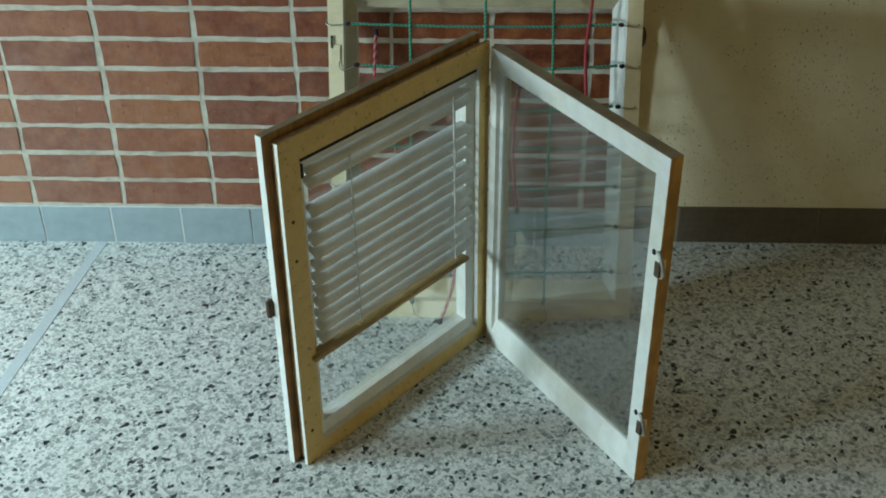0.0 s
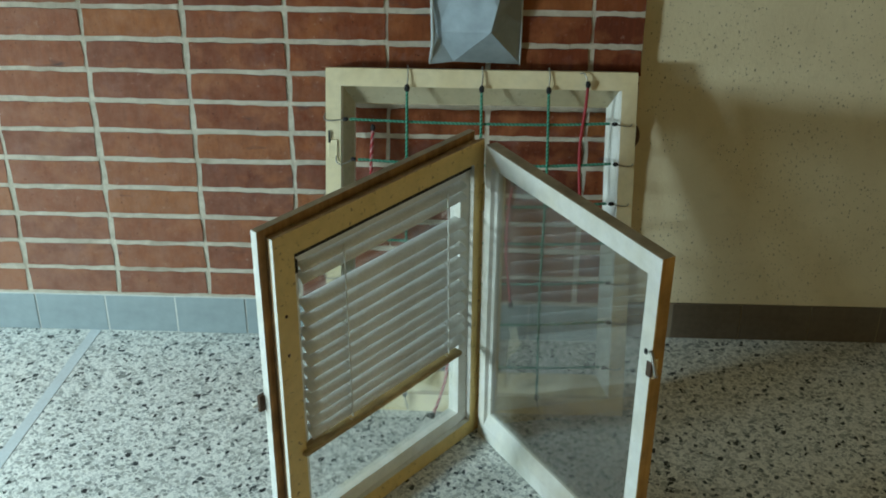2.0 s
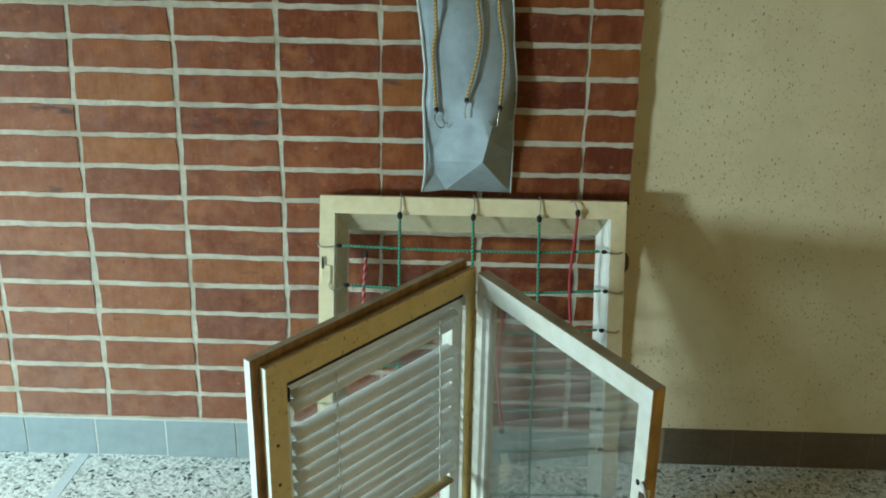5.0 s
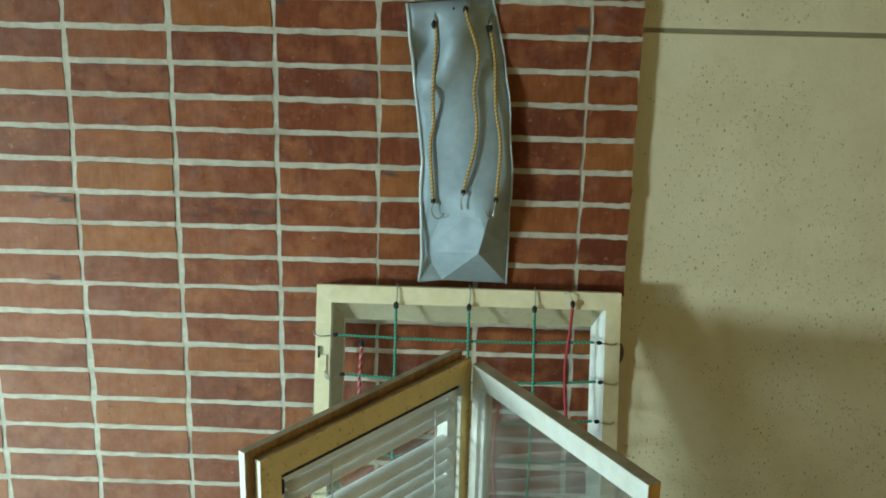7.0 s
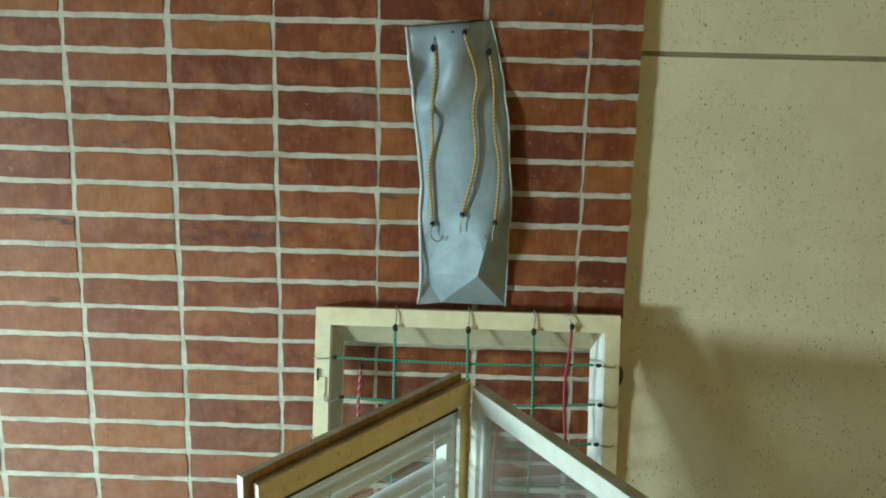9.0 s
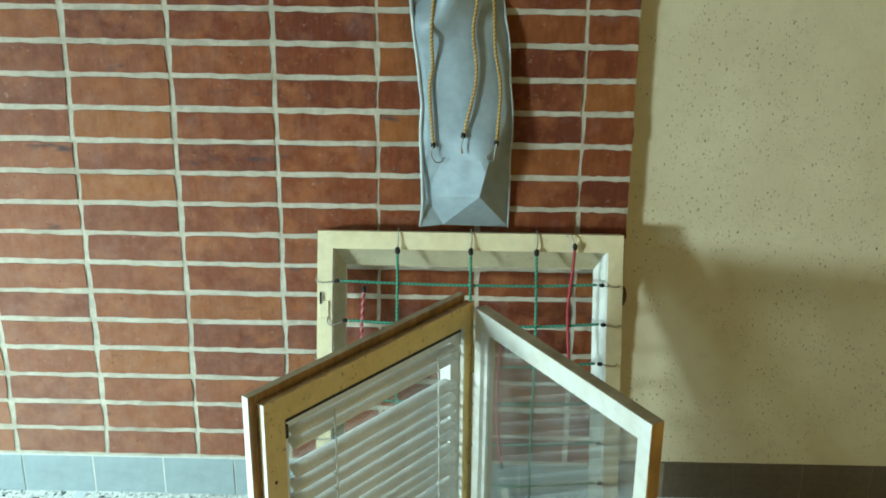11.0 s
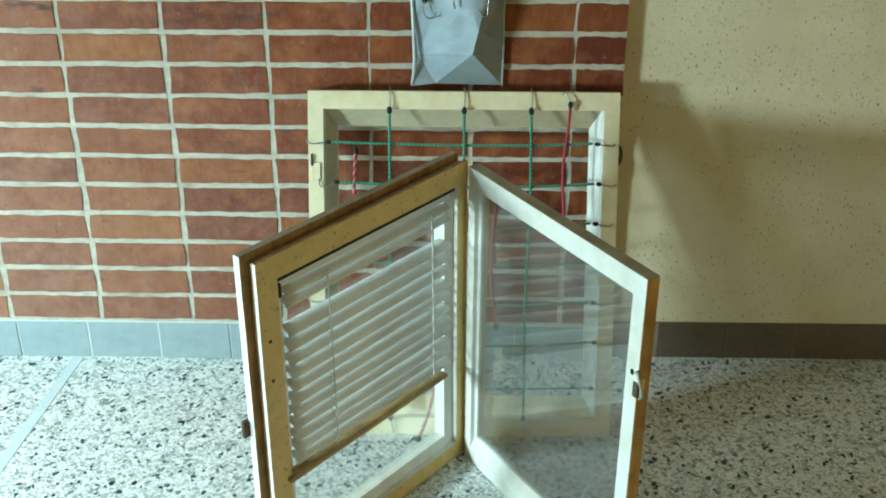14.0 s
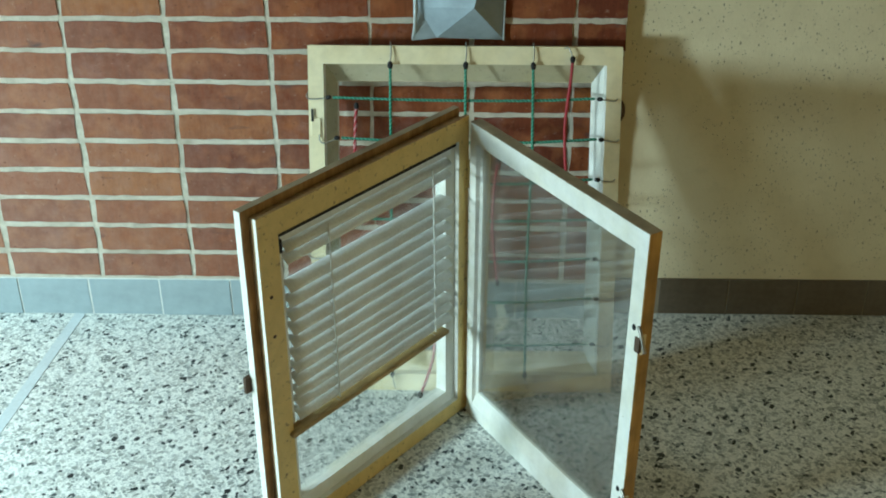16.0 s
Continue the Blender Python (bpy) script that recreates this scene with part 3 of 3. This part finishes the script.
# two black boxes stand in for the shaded gap under the top rail
part("gap_strip", box(0.054, 0.588, 0.003, 0.030, 0.7355, 0.7435), BLACK, blind, "dark strip for the shade in the gap above the head rail")
part("end_cap", box(0.0535, 0.062, 0.002, 0.028, 0.700, 0.7295, 0.001), BLACK, blind, "black lower end of the gap shade")
heights = [0.706, 0.680] + [0.615 - 0.0340 * i + 0.0003 * i * i for i in range(11)]
rng = random.Random(4)


def slat_mesh():
    """A thin curved slat, its front edge low."""
    verts, faces = [], []
    across, along = 6, 12
    for layer in (0, 1):
        for i in range(along + 1):
            x = 0.072 + 0.502 * i / along
            for k in range(across + 1):
                t = k / across - 0.5
                bow = 0.0062 * (1 - 4 * t * t) + layer * -0.0007
                verts.append((x, t * 0.0345, bow))
    size = (along + 1) * (across + 1)
    for layer in (0, 1):
        for i in range(along):
            for k in range(across):
                a = layer * size + i * (across + 1) + k
                faces.append((a, a + 1, a + across + 2, a + across + 1))
    for i in range(along):
        for k in (0, across):
            a = i * (across + 1) + k
            faces.append((a, a + across + 1, a + across + 1 + size, a + size))
    for i in (0, along):
        for k in range(across):
            a = i * (across + 1) + k
            faces.append((a, a + 1, a + 1 + size, a + size))
    return verts, faces


slat_v, slat_f = slat_mesh()
first = None
for i, z in enumerate(heights):
    if first is None:
        first = mesh_object("slat", slat_v, slat_f, SLAT, blind, smooth=True)
        ob = first
    else:
        ob = new("slat", first.data)
        ob.parent = blind
    tilt = 25 if i > 1 else 23
    ob.matrix_basis = pose(rng.uniform(-0.002, 0.002), 0.017, z - 0.004, tilt + rng.uniform(-3, 3), rng.uniform(-0.35, 0.35), 0)
for x in (0.180, 0.500):
    wire("ladder_cord", [(x, -0.004, 0.715), (x + 0.001, -0.006, 0.55), (x + 0.004, -0.005, 0.40), (x + 0.006, -0.004, 0.292)], 0.0018, STRING, blind, "white ladder cord")
    for z in heights[2:]:
        wire("rung", [(x + 0.002, -0.005, z - 0.020), (x - 0.005, 0.004, z - 0.012)], 0.0011, STRING, blind)
part("bottom_rail", box(0.040, 0.548, -0.012, 0.020, 0.270, 0.281, 0.003), RAILWOOD, blind, "varnished wooden bottom rail")


# ---- the hanging metal sheet ----
def hanging_sheet():
    """A strip of sheet metal: gently buckled above, sharply folded at its foot."""
    at = thing("metal_sheet", pose(0, 0, 0), "crumpled grey sheet metal strip hanging on the brick wall", "metal sheet")
    edges = ((1.020, 0.080, 0.303), (1.144, 0.080, 0.303), (1.230, 0.073, 0.296), (1.313, 0.064, 0.289), (1.390, 0.055, 0.278), (1.460, 0.047, 0.262), (1.530, 0.038, 0.241))
    heights = [1.020 + 0.510 * i / 24 for i in range(25)]
    lefts = np.interp(heights, [e[0] for e in edges], [e[1] for e in edges])
    rights = np.interp(heights, [e[0] for e in edges], [e[2] for e in edges])
    columns = 12
    verts, faces, soft = [], [], []

    def off(t, z):
        x = float(np.interp(z, heights, lefts + (rights - lefts) * t))
        bulge = 0.030 + 0.014 * math.sin(math.pi * t) + 0.004 * math.sin(9 * z + 5 * t)
        # a pushed-in dent near the top with a ridge beside it
        bulge -= 0.050 * max(0.0, 1 - math.hypot((x - 0.098) / 0.055, (z - 1.43) / 0.085))
        across = (x - 0.165) * 0.902 - (z - 1.483) * 0.432
        bulge += 0.030 * max(0.0, 1 - abs(across) / 0.050) * min(1.0, max(0.0, (z - 1.29) / 0.06))
        bulge += 0.014 * max(0.0, 1 - (z - 1.02) / 0.12) * max(0.0, 1 - abs(x - 0.225) / 0.13)
        # bent back at the upper corner and towards the foot
        bulge -= 0.45 * max(0.0, x - 0.195) * min(1.0, max(0.0, (z - 1.35) / 0.06))
        bulge += 0.026 * max(0.0, 1 - (z - 1.02) / 0.10) * max(0.0, 1 - abs(x - 0.243) / 0.10)
        bulge -= 1.25 * max(0.0, x - 0.243 - (z - 0.985) * 0.45) * (z < 1.13)
        flat = 0.40 + 0.60 * min(1.0, (1.535 - z) / 0.08)
        return min(0.078, max(0.004, bulge * flat))

    for z, xa, xb in zip(heights, lefts, rights):
        for c in range(columns + 1):
            t = c / columns
            tip = 0.020 * t * max(0.0, (z - 1.44) / 0.09)
            verts.append((xa + (xb - xa) * t, -off(t, z), z + tip))
    for r in range(len(heights) - 1):
        for c in range(columns):
            a = r * (columns + 1) + c
            faces.append((a, a + 1, a + columns + 2, a + columns + 1))
            soft.append(True)
    # the folded foot: corner, middle and side points with their stand-off
    foot = [(0.078, 0.030, 0.831), (0.135, 0.022, 0.836), (0.301, 0.006, 0.826), (0.090, 0.020, 0.912), (0.226, 0.074, 0.928), (0.302, 0.008, 0.930), (0.240, 0.080, 0.990)]
    base = len(verts)
    verts += [(x, -o, z) for x, o, z in foot]
    row = list(range(columns + 1))
    bl, bm_, br, l1, f2, r1, f1 = range(base, base + 7)
    half = columns // 2
    faces += [(bl, bm_, l1), (l1, bm_, f2), (l1, f2, f1), (bm_, br, f2), (f2, br, r1), (f2, r1, f1), (bl, l1, row[0])]
    faces += [(l1, row[k + 1], row[k]) for k in range(half)]
    faces += [(l1, f1, row[half])]
    faces += [(f1, row[k + 1], row[k]) for k in range(half, columns)]
    faces += [(f1, r1, row[columns])]
    soft += [False] * (len(faces) - len(soft))
    ob = mesh_object("sheet", verts, faces, ZINC, at)
    for polygon, gentle in zip(ob.data.polygons, soft):
        polygon.use_smooth = gentle
    thick = ob.modifiers.new("thickness", "SOLIDIFY")
    thick.thickness = 0.0012
    low = {0: [(0.078, -0.022, 0.831), (0.084, -0.036, 0.90)], 1: [(0.301, -0.008, 0.826), (0.302, -0.010, 0.930)]}
    for k, label in ((0, "rolled bright edge"), (1, "rolled edge")):
        line = low[k] + [verts[r * (columns + 1) + k * columns] for r in range(0, len(heights), 2)]
        nicks = random.Random(k + 3)
        wire("hem", [Vector(p) + Vector((nicks.uniform(-0.002, 0.002), nicks.uniform(-0.003, 0.001), 0)) for p in line], 0.0042 - 0.0020 * k, HEM, at, label)
    wire("nail", [Vector((0.150, -0.034, 1.522)), Vector((0.151, 0.010, 1.540))], 0.0025, IRON, at)
    return lefts, rights, heights, off


SHEET_LEFT, SHEET_RIGHT, SHEET_Z, sheet_off = hanging_sheet()


def on_sheet(x, z):
    """A point just proud of the sheet."""
    a, b = np.interp(z, SHEET_Z, SHEET_LEFT), np.interp(z, SHEET_Z, SHEET_RIGHT)
    return Vector((x, -sheet_off(min(1.0, max(0.0, (x - a) / (b - a))), z) - 0.010, z))


for points, bend in (((( 0.104, 1.484), (0.111, 1.455), (0.106, 1.330), (0.108, 1.247), (0.101, 1.190), (0.110, 1.052)), 0.020),
                     (((0.178, 1.522), (0.185, 1.500), (0.211, 1.415), (0.204, 1.333), (0.213, 1.222), (0.184, 1.082)), -0.004),
                     (((0.238, 1.476), (0.252, 1.400), (0.257, 1.293), (0.272, 1.195), (0.265, 1.066)), -0.018)):
    cord = thing("elastic_cord", pose(0, 0, 0), "ochre laid cord with a steel hook hanging over the metal sheet", "cord", "ochre cords on the sheet")
    line = [on_sheet(x, z) for x, z in points]
    rope("cord", line, 0.0044, [YELLOW, YELLOW_PALE], cord)
    ball("binding", line[0], (0.006, 0.006, 0.010), BLACK, cord, "black binding")
    ball("binding", line[-1], (0.006, 0.006, 0.009), BLACK, cord, "black binding")
    end = line[-1] + Vector((0, -0.010, 0))
    wire("hook", [end, end + Vector((-0.004, 0, -0.022)), end + Vector((bend * 0.3, -0.002, -0.040)), end + Vector((bend, -0.002, -0.040)), end + Vector((bend * 1.4, -0.001, -0.028))], 0.0018, STEEL, cord, "bright steel hook")
    wire("hook", [line[0], line[0] + Vector((0.002, 0.004, 0.020)), line[0] + Vector((0.004, 0.018, 0.036)), line[0] + Vector((0.004, 0.034, 0.036))], 0.0018, STEEL, cord, "bent steel wire hook")

stain = ball("tar_lump", Vector((0.606, 0.020, 0.628)), (0.013, 0.016, 0.030), IRON, None, "dark brown crumbling lump at the brick edge")
tagged(stain, category="lump")


# ---- bricks ----
def brick_mesh(seed, width):
    rng = random.Random(seed)
    w, h = width / 2 + 0.001, 0.0353
    outline = []
    long = [k / 4 for k in range(-4, 4)]
    for x in long:
        outline.append((x * w, -h))
    for z in (-1, 0):
        outline.append((w, z * h))
    for x in long:
        x = -x
        outline.append((x * w, h))
    for z in (1, 0):
        outline.append((-w, z * h))
    jitter = [(rng.uniform(-0.0024, 0.0024), rng.uniform(-0.0019, 0.0019)) for _ in outline]
    verts = []
    for y, inset in ((0.009, -0.0005), (0.0, 0.0012)):
        for (x, z), (jx, jz) in zip(outline, jitter):
            verts.append((x + jx - math.copysign(inset, x), y + rng.uniform(-0.0005, 0.0005), z + jz - (math.copysign(inset, z) if z else 0)))
    n = len(outline)
    faces = [tuple(range(n, 2 * n))]
    for i in range(n):
        j = (i + 1) % n
        faces.append((i, j, n + j, n + i))
    return verts, faces


JOINTS = (-1.822, -1.567, -1.312, -1.056, -0.799, -0.542, -0.285, -0.033, 0.222, 0.478, 0.604)
rng = random.Random(11)
meshes = {}
for width in (0.243, 0.120):
    for seed in range(7):
        v, f = brick_mesh(seed + 1, width)
        ob = mesh_object("brick", v, f, BRICK)
        meshes.setdefault(width, []).append(ob.data)
        bpy.data.objects.remove(ob)
rest_v, rest_f = [], []
for row in range(0, 32):
    z = BASE + 0.009 + COURSE * row + 0.0335
    drift = 0.010 * (row - 8) / 16
    for a, b in zip(JOINTS[:-1], JOINTS[1:]):
        last = b == JOINTS[-1]
        middle = (a + b) / 2 + (0.002 if last else 0) + rng.uniform(-0.0025, 0.0025) + (0 if last else drift * 0.5)
        width = 0.120 if last else 0.243
        at = pose(middle, rng.uniform(-0.0015, 0.0015), z + rng.uniform(-0.001, 0.001), rng.uniform(-0.5, 0.5), rng.uniform(-0.25, 0.25), rng.uniform(-0.2, 0.2))
        if row < 19 and a > -1.7:
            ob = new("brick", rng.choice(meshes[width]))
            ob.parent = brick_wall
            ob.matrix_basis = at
        elif z < H - 0.05:
            data = rng.choice(meshes[width])
            base = len(rest_v)
            rest_v += [at @ v.co for v in data.vertices]
            rest_f += [tuple(base + k for k in p.vertices) for p in data.polygons]
    if z < H - 0.05:
        for i in range(5):
            at = pose(JOINTS[0] - 0.126 - 0.252 * i, 0, z)
            data = meshes[0.243][(i + row) % 7]
            base = len(rest_v)
            rest_v += [at @ v.co for v in data.vertices]
            rest_f += [tuple(base + k for k in p.vertices) for p in data.polygons]
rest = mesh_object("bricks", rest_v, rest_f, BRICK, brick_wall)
tagged(rest, kind="stuff")
